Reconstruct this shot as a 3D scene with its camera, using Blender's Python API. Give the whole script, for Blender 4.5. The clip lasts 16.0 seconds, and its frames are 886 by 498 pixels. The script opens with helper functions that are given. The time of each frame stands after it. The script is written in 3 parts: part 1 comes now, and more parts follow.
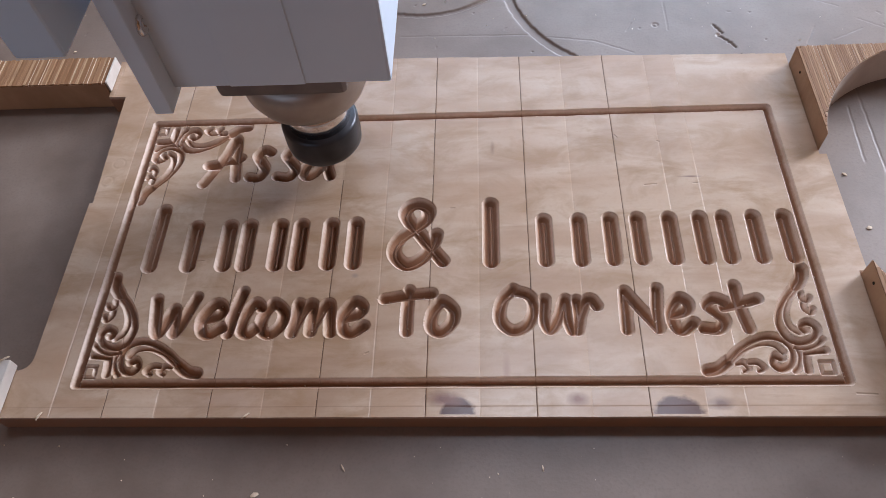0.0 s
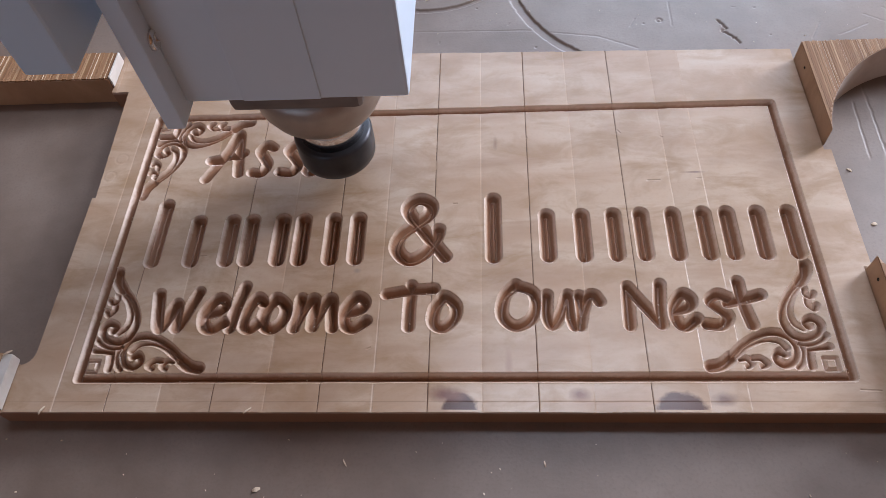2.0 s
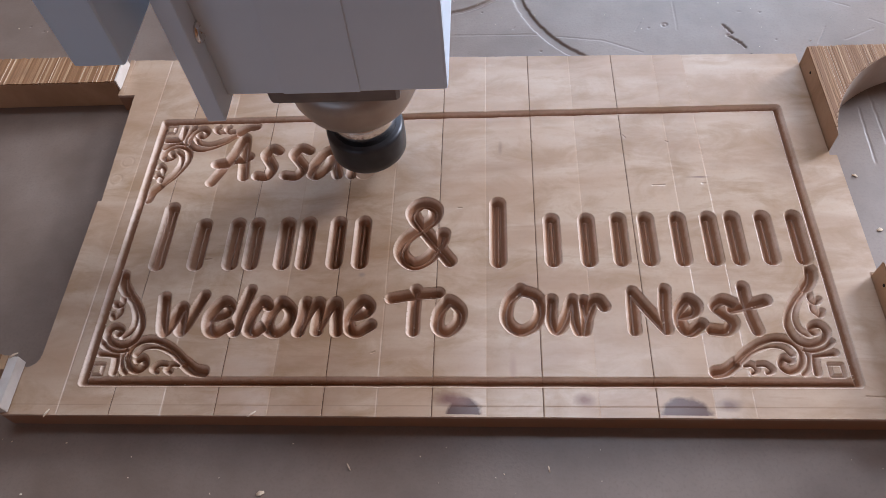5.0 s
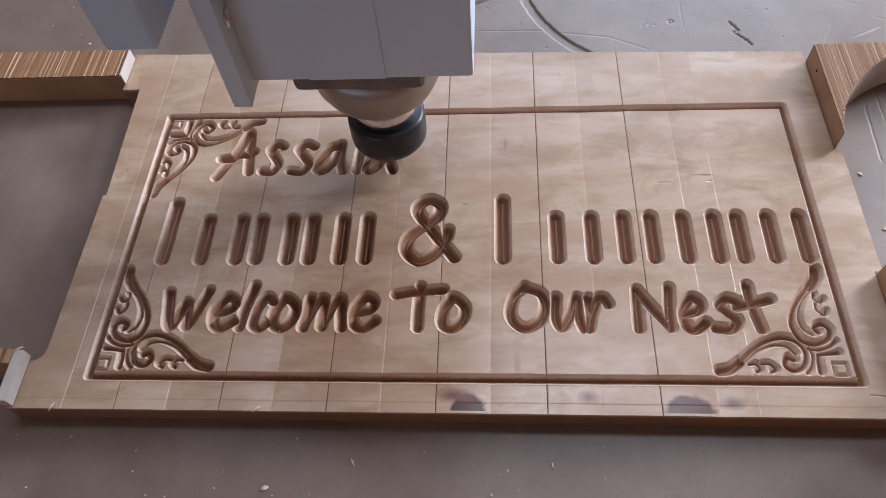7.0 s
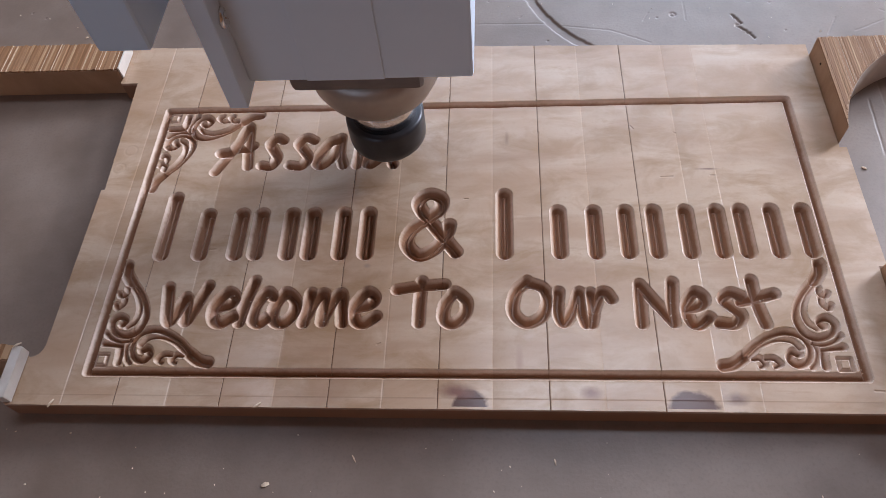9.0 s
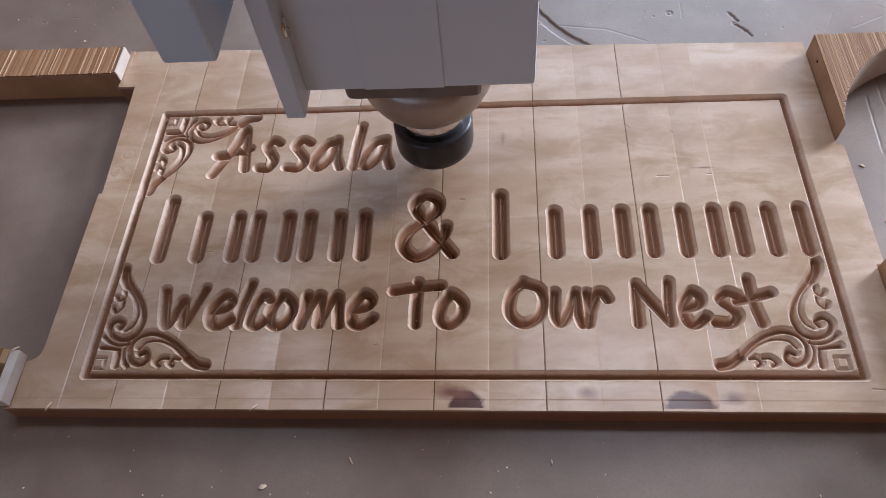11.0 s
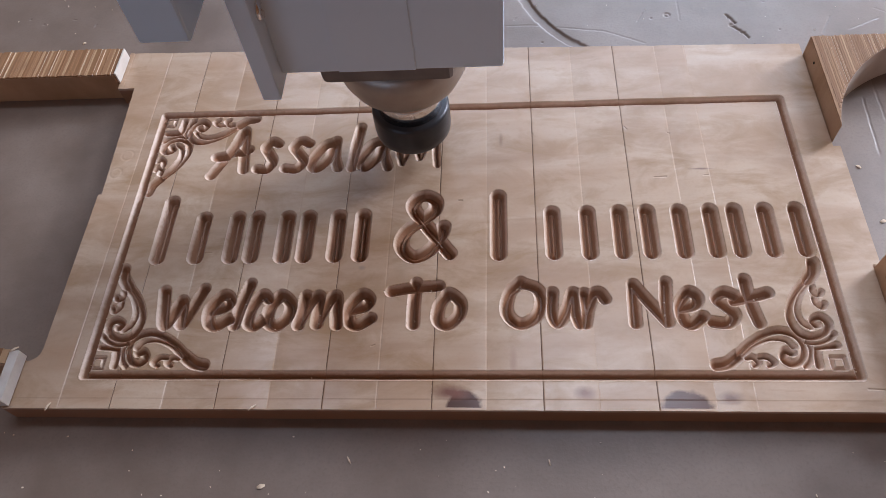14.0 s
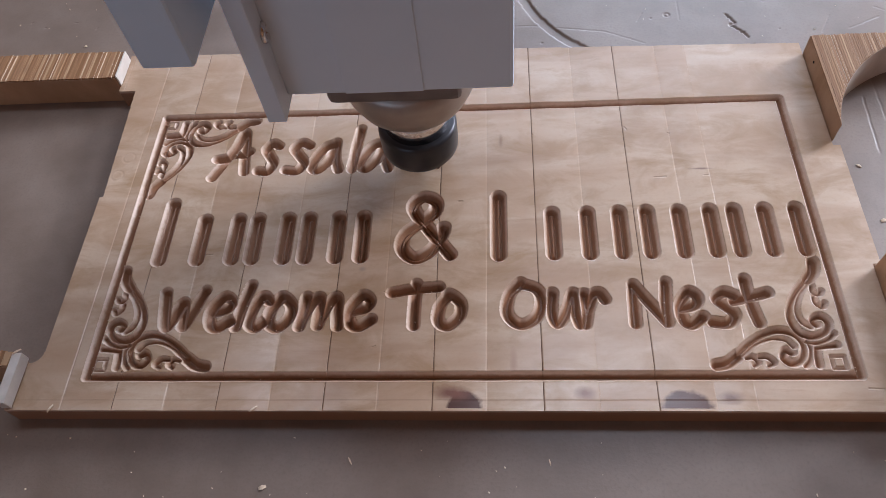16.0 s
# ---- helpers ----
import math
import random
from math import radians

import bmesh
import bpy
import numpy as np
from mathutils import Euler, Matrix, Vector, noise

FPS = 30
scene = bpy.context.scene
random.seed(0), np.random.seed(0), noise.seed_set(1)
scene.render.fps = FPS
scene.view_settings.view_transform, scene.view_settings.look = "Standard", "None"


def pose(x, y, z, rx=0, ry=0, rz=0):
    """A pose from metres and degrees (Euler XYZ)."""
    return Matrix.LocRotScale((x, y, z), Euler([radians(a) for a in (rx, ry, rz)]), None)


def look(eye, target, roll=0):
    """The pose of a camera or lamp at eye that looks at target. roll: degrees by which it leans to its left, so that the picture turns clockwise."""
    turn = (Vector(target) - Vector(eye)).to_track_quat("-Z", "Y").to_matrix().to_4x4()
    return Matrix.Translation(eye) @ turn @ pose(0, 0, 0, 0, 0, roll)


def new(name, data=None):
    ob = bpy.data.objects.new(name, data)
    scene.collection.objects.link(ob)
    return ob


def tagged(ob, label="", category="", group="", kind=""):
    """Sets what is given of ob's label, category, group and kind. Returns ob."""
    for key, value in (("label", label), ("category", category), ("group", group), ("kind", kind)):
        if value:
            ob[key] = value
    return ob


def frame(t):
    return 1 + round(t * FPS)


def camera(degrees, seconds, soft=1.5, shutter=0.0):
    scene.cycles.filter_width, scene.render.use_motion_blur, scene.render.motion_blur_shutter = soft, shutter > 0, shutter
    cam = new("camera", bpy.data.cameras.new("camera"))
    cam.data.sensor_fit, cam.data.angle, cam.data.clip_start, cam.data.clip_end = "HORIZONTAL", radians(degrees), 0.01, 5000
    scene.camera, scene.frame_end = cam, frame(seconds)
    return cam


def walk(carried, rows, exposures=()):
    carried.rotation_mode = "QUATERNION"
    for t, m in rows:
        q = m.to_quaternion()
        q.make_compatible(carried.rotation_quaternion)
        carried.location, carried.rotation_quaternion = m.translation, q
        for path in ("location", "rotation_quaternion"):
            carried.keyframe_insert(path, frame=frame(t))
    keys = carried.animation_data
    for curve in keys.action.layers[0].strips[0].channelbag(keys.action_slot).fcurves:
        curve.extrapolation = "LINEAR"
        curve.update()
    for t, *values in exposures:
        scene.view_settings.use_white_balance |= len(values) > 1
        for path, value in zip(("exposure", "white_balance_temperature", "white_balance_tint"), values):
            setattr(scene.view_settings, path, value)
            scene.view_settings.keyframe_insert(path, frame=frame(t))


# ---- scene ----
cam = camera(63.3, 16.0, 0.55)
PATH = [
    (0, (0.278, -0.175, 0.432), (0.154, 0.909, -1.245), -6.4),
    (0.5, (0.279, -0.174, 0.429), (0.15, 0.905, -1.249), -6.6),
    (1, (0.277, -0.176, 0.43), (0.148, 0.906, -1.247), -6.5),
    (1.5, (0.278, -0.176, 0.43), (0.147, 0.904, -1.248), -6.6),
    (2, (0.279, -0.176, 0.43), (0.144, 0.903, -1.249), -6.8),
    (2.5, (0.28, -0.177, 0.431), (0.138, 0.905, -1.246), -7.1),
    (3, (0.281, -0.178, 0.432), (0.141, 0.909, -1.241), -7.0),
    (3.5, (0.282, -0.177, 0.433), (0.138, 0.911, -1.239), -7.1),
    (4, (0.28, -0.176, 0.432), (0.137, 0.91, -1.241), -6.9),
    (6.5, (0.277, -0.174, 0.431), (0.131, 0.901, -1.249), -7.1),
    (7, (0.276, -0.174, 0.432), (0.127, 0.897, -1.251), -6.9),
    (7.5, (0.275, -0.172, 0.432), (0.13, 0.897, -1.253), -6.7),
    (8, (0.274, -0.171, 0.429), (0.133, 0.89, -1.26), -6.6),
    (8.5, (0.274, -0.172, 0.428), (0.129, 0.889, -1.261), -6.7),
    (9, (0.274, -0.172, 0.429), (0.128, 0.887, -1.262), -6.9),
    (11.5, (0.28, -0.171, 0.429), (0.122, 0.886, -1.261), -7.9),
    (12, (0.278, -0.171, 0.429), (0.122, 0.883, -1.264), -7.7),
    (12.5, (0.279, -0.171, 0.428), (0.12, 0.882, -1.264), -7.8),
    (13, (0.28, -0.173, 0.428), (0.119, 0.884, -1.263), -7.9),
    (13.5, (0.281, -0.173, 0.428), (0.119, 0.883, -1.262), -8.0),
    (14, (0.281, -0.173, 0.43), (0.124, 0.89, -1.257), -7.8),
    (14.5, (0.281, -0.172, 0.432), (0.123, 0.891, -1.255), -7.8),
    (15, (0.283, -0.169, 0.43), (0.12, 0.883, -1.263), -8.4),
    (15.5, (0.282, -0.171, 0.43), (0.119, 0.886, -1.26), -8.3),
    (16, (0.283, -0.173, 0.431), (0.118, 0.89, -1.255), -8.4),
]
CAMERA_ROWS = [(t, look(eye, target, roll)) for t, eye, target, roll in PATH]
walk(cam, CAMERA_ROWS, [(0, -0.07, 6250, 14), (16, -0.07, 6250, 14)])

# ---- light: workshop windows behind and beside the machine, unseen fill in front and overhead ----
SUN_AZ = radians(125)
world = bpy.data.worlds.new("sky")
scene.world = world
world.use_nodes = True
wn = world.node_tree.nodes
sky = wn.new("ShaderNodeTexSky")
sky.sky_type = "NISHITA"
sky.sun_disc = False
sky.sun_elevation, sky.sun_rotation = radians(42), SUN_AZ
wn["Background"].inputs["Strength"].default_value = 0.05
world.node_tree.links.new(sky.outputs["Color"], wn["Background"].inputs["Color"])


def window_lamp(name, watts, size, size_y, at, aim, colour):
    data = bpy.data.lights.new(name, "AREA")
    data.shape, data.size, data.size_y = "RECTANGLE", size, size_y
    data.energy, data.color = watts, colour
    new(name, data).matrix_world = look(at, aim)


window_lamp("window_light", 88, 1.3, 1.0, (3.32, 2.25, 2.70), (0.25, 0.12, 0.0), (0.84, 0.90, 1.0))
window_lamp("window_light", 132, 0.9, 0.6, (3.32, 2.05, 1.25), (0.25, 0.12, 0.0), (0.84, 0.90, 1.0))
window_lamp("window_light", 38, 1.4, 0.45, (1.00, 2.48, 0.90), (0.25, 0.12, 0.0), (0.66, 0.82, 1.0))
window_lamp("window_light", 18, 2.6, 0.5, (0.35, 2.48, 2.05), (0.25, 0.12, 0.0), (0.57, 0.77, 1.0))
# Unseen cool fill from the front, added to lift the spindle housing's front
window_lamp("window_light", 9, 1.6, 1.0, (-1.2, -2.12, 1.7), (0.15, 0.1, 0.25), (0.62, 0.79, 1.0))
# Unseen overhead source, added for sheen and fill on the near board
window_lamp("overhead_fill", 36, 2.4, 0.5, (0.30, 1.25, 3.33), (0.30, 1.20, 0.0), (0.78, 0.87, 1.0))


# ---- materials ----
# The board is glued from strips of one width; these are its joints and how far each strip leans
PITCH = 0.0349
STRIP_EDGES = [-0.060] + [0.272 + PITCH * k for k in range(-9, 5)] + [0.4355, 0.536]
STRIP_LEAN = [0.2, -0.4, 0.5, -0.3, 0.5, -0.5, 0.6, -0.3, 0.6, -0.4, 0.5, -0.5, 0.6, -0.4, 0.4, -0.3, 0.1]
DARK_JOINTS = (3, 5, 7, 9, 11, 13)
STRIP_RISE = [0.0]
for k in range(1, len(STRIP_EDGES) - 1):
    # at a dark joint the next strip stands a little proud, at the others it lies a little lower
    STRIP_RISE.append(STRIP_RISE[-1] + 0.0004 * (STRIP_LEAN[k - 1] + STRIP_LEAN[k]) + (0.00010 if k in DARK_JOINTS else -0.00008))


def shader(name, rough=0.6, metal=0.0, spec=0.4):
    m = bpy.data.materials.new(name)
    m.use_nodes = True
    nt = m.node_tree
    b = nt.nodes["Principled BSDF"]
    b.inputs["Roughness"].default_value = rough
    b.inputs["Metallic"].default_value = metal
    b.inputs["Specular IOR Level"].default_value = spec
    return m, nt, b


def node(nt, kind, **values):
    n = nt.nodes.new(kind)
    for k, v in values.items():
        n.inputs[k.replace("_", " ")].default_value = v
    return n


def coords(nt, scale=(1, 1, 1), shift=(0, 0, 0), turn=0.0):
    tc = nt.nodes.new("ShaderNodeTexCoord")
    mp = nt.nodes.new("ShaderNodeMapping")
    mp.inputs["Scale"].default_value = scale
    mp.inputs["Location"].default_value = shift
    mp.inputs["Rotation"].default_value = (0, 0, radians(turn))
    nt.links.new(tc.outputs["Object"], mp.inputs["Vector"])
    return mp.outputs["Vector"]


def noise_fac(nt, vec, scale, detail=4.0, rough=0.55, distort=0.0):
    n = node(nt, "ShaderNodeTexNoise", Scale=scale, Detail=detail, Roughness=rough, Distortion=distort)
    nt.links.new(vec, n.inputs["Vector"])
    return n.outputs["Fac"]


def ramp(nt, fac, stops):
    r = nt.nodes.new("ShaderNodeValToRGB")
    els = r.color_ramp.elements
    while len(els) < len(stops):
        els.new(0.5)
    for e, (p, c) in zip(els, stops):
        e.position = p
        e.color = (*c, 1) if len(c) == 3 else c
    nt.links.new(fac, r.inputs["Fac"])
    return r.outputs["Color"]


def mix(nt, a, b, fac, mode="MIX"):
    m = nt.nodes.new("ShaderNodeMix")
    m.data_type, m.blend_type = "RGBA", mode
    for sock, v in ((6, a), (7, b), (0, fac)):
        if hasattr(v, "links"):
            nt.links.new(v, m.inputs[sock])
        elif sock == 0:
            m.inputs[0].default_value = v
        else:
            m.inputs[sock].default_value = (*v, 1)
    return m.outputs[2]


def bump(nt, b, height, strength=0.3, distance=0.001):
    n = node(nt, "ShaderNodeBump", Strength=strength, Distance=distance)
    nt.links.new(height, n.inputs["Height"])
    nt.links.new(n.outputs["Normal"], b.inputs["Normal"])


def spot(nt, cx, cy, rx, ry, edge=0.25, cut=-1.0):
    """A soft-edged oval on the board, 1 inside, its rim broken up by noise."""
    v = coords(nt, (1 / rx, 1 / ry, 0), (-cx / rx, -cy / ry, 0))
    wob = noise_fac(nt, coords(nt), 120, 3)
    ln = nt.nodes.new("ShaderNodeVectorMath")
    ln.operation = "LENGTH"
    nt.links.new(v, ln.inputs[0])
    ad = nt.nodes.new("ShaderNodeMath")
    ad.operation = "MULTIPLY_ADD"
    nt.links.new(wob, ad.inputs[0])
    ad.inputs[1].default_value = 0.5
    nt.links.new(ln.outputs["Value"], ad.inputs[2])
    sep = nt.nodes.new("ShaderNodeSeparateXYZ")
    nt.links.new(coords(nt), sep.inputs[0])
    below = nt.nodes.new("ShaderNodeMath")
    below.operation = "LESS_THAN"
    below.inputs[1].default_value = cut
    nt.links.new(sep.outputs["Y"], below.inputs[0])
    far = nt.nodes.new("ShaderNodeMath")
    far.operation = "ADD"
    nt.links.new(ad.outputs[0], far.inputs[0])
    nt.links.new(below.outputs[0], far.inputs[1])
    return ramp(nt, far.outputs[0], [(1.0 - edge, (1, 1, 1)), (1.0, (0, 0, 0))])


def board_wood(name, light, mid, dark, rough, knots, tone, groove_shade=None):
    m, nt, b = shader(name, rough, 0, 0.65)

    def own(vec, scale, detail, rough=0.55, distort=0.0):
        """Noise that differs from strip to strip."""
        n = node(nt, "ShaderNodeTexNoise", Scale=scale, Detail=detail, Roughness=rough, Distortion=distort)
        n.noise_dimensions = "4D"
        mul = nt.nodes.new("ShaderNodeMath")
        mul.operation = "MULTIPLY"
        mul.inputs[1].default_value = 37.0
        nt.links.new(own_tone, mul.inputs[0])
        nt.links.new(mul.outputs[0], n.inputs["W"])
        nt.links.new(vec, n.inputs["Vector"])
        return n.outputs["Fac"]

    sep = nt.nodes.new("ShaderNodeSeparateXYZ")
    nt.links.new(coords(nt, (1 / 0.596, 1, 1), (0.060 / 0.596, 0, 0)), sep.inputs[0])
    strip = nt.nodes.new("ShaderNodeValToRGB")
    strip.color_ramp.interpolation = "CONSTANT"
    stops = strip.color_ramp.elements
    for k, edge in enumerate(STRIP_EDGES[1:-1]):
        e = stops[1] if k == 0 else stops.new(0.5)
        e.position = (edge + 0.060) / 0.596
        e.color = (*(((k * 7 + 3) % 11) / 10,) * 3, 1)
    nt.links.new(sep.outputs["X"], strip.inputs["Fac"])
    own_tone = strip.outputs["Color"]

    bands = own(coords(nt, (6, 34, 6)), 1.0, 3, 0.5, 0.4)
    fine = own(coords(nt, (22, 300, 30)), 1.0, 5, 0.6)
    blot = own(coords(nt, (9, 14, 5), (3, 1, 0)), 1.0, 3)
    streak = own(coords(nt, (10, 120, 10), (1, 7, 0)), 1.0, 4, 0.6, 1.0)
    col = ramp(nt, bands, [(0.25, mid), (0.55, light), (0.8, mid)])
    col = mix(nt, col, dark, ramp(nt, fine, [(0.55, (0, 0, 0)), (0.9, (0.12, 0.12, 0.12))]))
    col = mix(nt, col, dark, ramp(nt, streak, [(0.62, (0, 0, 0)), (0.8, (0.55, 0.55, 0.55))]))
    stain = noise_fac(nt, coords(nt, (7, 26, 5), (5, 2, 1)), 1.0, 4, 0.6, 0.8)
    col = mix(nt, col, dark, ramp(nt, stain, [(0.48, (0, 0, 0)), (0.75, (0.6, 0.6, 0.6))]))
    cloud = noise_fac(nt, coords(nt, (20, 38, 20), (2, 9, 4)), 1.0, 5, 0.65, 0.6)
    col = mix(nt, col, (mid[0] * 0.80, mid[1] * 0.77, mid[2] * 0.66), ramp(nt, cloud, [(0.46, (0, 0, 0)), (0.66, (0.75, 0.75, 0.75))]))
    speck = noise_fac(nt, coords(nt, (380, 430, 380)), 1.0, 3, 0.7)
    col = mix(nt, col, dark, ramp(nt, speck, [(0.50, (0, 0, 0)), (0.8, (0.16, 0.16, 0.16))]))
    col = mix(nt, col, mid, ramp(nt, blot, [(0.45, (0, 0, 0)), (0.7, (0.6, 0.6, 0.6))]))
    col = mix(nt, col, ramp(nt, own_tone, [(0.0, (0.90, 0.87, 0.84)), (0.5, (1, 0.99, 0.97)), (1.0, (1.0, 1.0, 1.0))]), tone, "MULTIPLY")
    # Darkens with depth below the top: groove shade put into the colour
    if groove_shade:
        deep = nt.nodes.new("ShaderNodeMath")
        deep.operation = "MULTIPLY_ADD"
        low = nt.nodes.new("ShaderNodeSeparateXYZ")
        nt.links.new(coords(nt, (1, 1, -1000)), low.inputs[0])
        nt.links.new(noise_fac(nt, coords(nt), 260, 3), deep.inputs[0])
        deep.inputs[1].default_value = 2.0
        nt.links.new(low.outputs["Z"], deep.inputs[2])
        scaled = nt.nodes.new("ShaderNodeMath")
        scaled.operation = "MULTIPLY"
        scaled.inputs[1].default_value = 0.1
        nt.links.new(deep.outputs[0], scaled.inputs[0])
        col = mix(nt, col, groove_shade, ramp(nt, scaled.outputs[0], [(0.25, (0, 0, 0)), (0.46, (0.92, 0.92, 0.92))]))
    if knots:
        for cx, cy, rx, ry, c in ((0.2575, -0.0175, 0.0155, 0.0150, (0.095, 0.045, 0.034)), (0.394, -0.0175, 0.022, 0.0150, (0.12, 0.062, 0.048)),
                                  (0.250, -0.009, 0.021, 0.0085, (0.20, 0.09, 0.065)), (0.333, -0.009, 0.011, 0.007, (0.24, 0.125, 0.085)),
                                  (0.420, -0.012, 0.013, 0.0065, (0.21, 0.12, 0.085)), (0.289, 0.012, 0.004, 0.018, (0.40, 0.25, 0.17)),
                                  (0.283, 0.197, 0.0028, 0.011, (0.33, 0.21, 0.14)), (0.43, 0.165, 0.014, 0.0016, (0.25, 0.16, 0.12)),
                                  (0.184, 0.083, 0.004, 0.003, (0.36, 0.26, 0.2))):
            col = mix(nt, col, c, spot(nt, cx, cy, rx, ry, 0.16 if c[0] < 0.13 else 0.6, -0.0188))
    nt.links.new(col, b.inputs["Base Color"])
    bump(nt, b, fine, 0.09, 0.0006)
    return m


WOOD = board_wood("planed_wood", (0.57, 0.42, 0.305), (0.455, 0.29, 0.185), (0.31, 0.17, 0.095), 0.27, True, 1.0)
# Pale as if lit near the rim, with groove shade painted in further down
CUT = board_wood("shaded_cut_wood", (0.68, 0.515, 0.405), (0.60, 0.425, 0.315), (0.38, 0.215, 0.13), 0.45, False, 0.4, (0.27, 0.115, 0.05))



def ply_material():
    m, nt, b = shader("plywood_edge", 0.65, 0, 0.3)
    info = nt.nodes.new("ShaderNodeObjectInfo")
    tone = ramp(nt, info.outputs["Random"], [(0.0, (0.24, 0.115, 0.05)), (0.5, (0.33, 0.17, 0.08)), (0.85, (0.40, 0.22, 0.11)), (1.0, (0.55, 0.36, 0.21))])
    fine = noise_fac(nt, coords(nt, (500, 40, 60)), 1.0, 4)
    col = mix(nt, tone, (0.24, 0.12, 0.07), ramp(nt, fine, [(0.5, (0, 0, 0)), (0.8, (0.5, 0.5, 0.5))]))
    dirt = noise_fac(nt, coords(nt, (30, 30, 30)), 1.0, 3)
    col = mix(nt, col, (0.22, 0.12, 0.07), ramp(nt, dirt, [(0.55, (0, 0, 0)), (0.75, (0.55, 0.55, 0.55))]))
    nt.links.new(col, b.inputs["Base Color"])
    bump(nt, b, fine, 0.3, 0.0006)
    return m


PLY = ply_material()
PLY_BODY = board_wood("brown_plywood", (0.48, 0.29, 0.165), (0.42, 0.235, 0.125), (0.27, 0.135, 0.07), 0.6, False, 0.2)


def plain(name, c1, c2, scale, rough, metal=0.0, spec=0.4, relief=0.15, fine=8.0):
    m, nt, b = shader(name, rough, metal, spec)
    big = noise_fac(nt, coords(nt), scale, 4)
    small = noise_fac(nt, coords(nt), scale * fine, 3)
    col = ramp(nt, big, [(0.3, c1), (0.7, c2)])
    col = mix(nt, col, c1, ramp(nt, small, [(0.5, (0, 0, 0)), (0.8, (0.5, 0.5, 0.5))]))
    nt.links.new(col, b.inputs["Base Color"])
    bump(nt, b, small, relief, 0.0005)
    return m


BED = plain("worn_mdf", (0.165, 0.116, 0.087), (0.252, 0.19, 0.152), 15, 0.40, 0, 0.6, 0.15, 30)
PAINT = plain("light_grey_paint", (0.64, 0.73, 0.84), (0.69, 0.78, 0.88), 12, 0.38, 0, 0.5, 0.04)
PAINT_BLUE = plain("pale_blue_grey_paint", (0.60, 0.75, 0.93), (0.64, 0.79, 0.94), 12, 0.4, 0, 0.5, 0.04)
STEEL = plain("brushed_steel", (0.36, 0.31, 0.28), (0.44, 0.39, 0.35), 60, 0.45, 0.8, 0.5, 0.05)
BRIGHT = plain("bright_steel", (0.75, 0.75, 0.76), (0.85, 0.85, 0.86), 60, 0.2, 1.0, 0.5, 0.03)
BLACK = plain("black_oxide_steel", (0.035, 0.035, 0.04), (0.06, 0.06, 0.066), 60, 0.34, 0.5, 0.5, 0.05)
FLANGE = plain("dusty_dark_plate", (0.16, 0.13, 0.12), (0.23, 0.19, 0.17), 50, 0.6, 0.2, 0.4, 0.1)
PALE = plain("lit_rail_end", (0.58, 0.50, 0.43), (0.68, 0.61, 0.54), 90, 0.6, 0, 0.3)
CHIP = plain("pale_wood_chip", (0.66, 0.50, 0.35), (0.80, 0.68, 0.54), 200, 0.8, 0, 0.2)
# Walls and floor out of view, brown to bounce warm fill into the shade
WARM_WALL = plain("warm_brown_wall", (0.22, 0.105, 0.05), (0.25, 0.125, 0.06), 2, 0.9, 0, 0.2)
CONCRETE = plain("concrete", (0.30, 0.22, 0.16), (0.36, 0.27, 0.20), 2, 0.85, 0, 0.2)
HOLE = plain("dark_hole", (0.03, 0.025, 0.02), (0.05, 0.04, 0.035), 80, 0.9, 0, 0.1)


GLUE = plain("dark_glue_line", (0.12, 0.07, 0.045), (0.20, 0.12, 0.08), 300, 0.7, 0, 0.2)
SAWN = plain("sawn_wood", (0.60, 0.50, 0.42), (0.68, 0.58, 0.50), 70, 0.5, 0, 0.4)


# ---- mesh helpers ----
def mesh_object(name, bm, material, smooth=False):
    me = bpy.data.meshes.new(name)
    bm.to_mesh(me)
    bm.free()
    me.materials.append(material)
    if smooth:
        me.polygons.foreach_set("use_smooth", [True] * len(me.polygons))
    return new(name, me)


def part(name, bm, material, parent, label="", smooth=False):
    ob = mesh_object(name, bm, material, smooth)
    ob.parent = parent
    return tagged(ob, label)


def box(x0, x1, y0, y1, z0, z1, bevel=0.0, segments=2, bm=None):
    bm = bm or bmesh.new()
    made = bmesh.ops.create_cube(bm, size=1)["verts"]
    for v in made:
        v.co = Vector(((x0 + x1) / 2 + v.co.x * (x1 - x0), (y0 + y1) / 2 + v.co.y * (y1 - y0), (z0 + z1) / 2 + v.co.z * (z1 - z0)))
    if bevel:
        edges = list({e for v in made for e in v.link_edges})
        bmesh.ops.bevel(bm, geom=edges, offset=bevel, segments=segments, affect="EDGES", profile=0.6)
    return bm


def lathe(profile, steps=64, bm=None):
    """A turned body about z from (radius, height) pairs."""
    bm = bm or bmesh.new()
    rings = []
    for r, z in profile:
        rings.append([bm.verts.new((r * math.cos(2 * math.pi * i / steps), r * math.sin(2 * math.pi * i / steps), z)) for i in range(steps)])
    for a, b in zip(rings, rings[1:]):
        for i in range(steps):
            j = (i + 1) % steps
            bm.faces.new((a[i], a[j], b[j], b[i]))
    bm.faces.new(rings[0][::-1])
    bm.faces.new(rings[-1])
    bmesh.ops.recalc_face_normals(bm, faces=bm.faces)
    return bm


def empty(name, loc=(0, 0, 0)):
    ob = new(name)
    ob.location = loc
    return ob


# ---- unseen room, tinted for warm bounce, and machine bed ----
BED_Z = -0.018


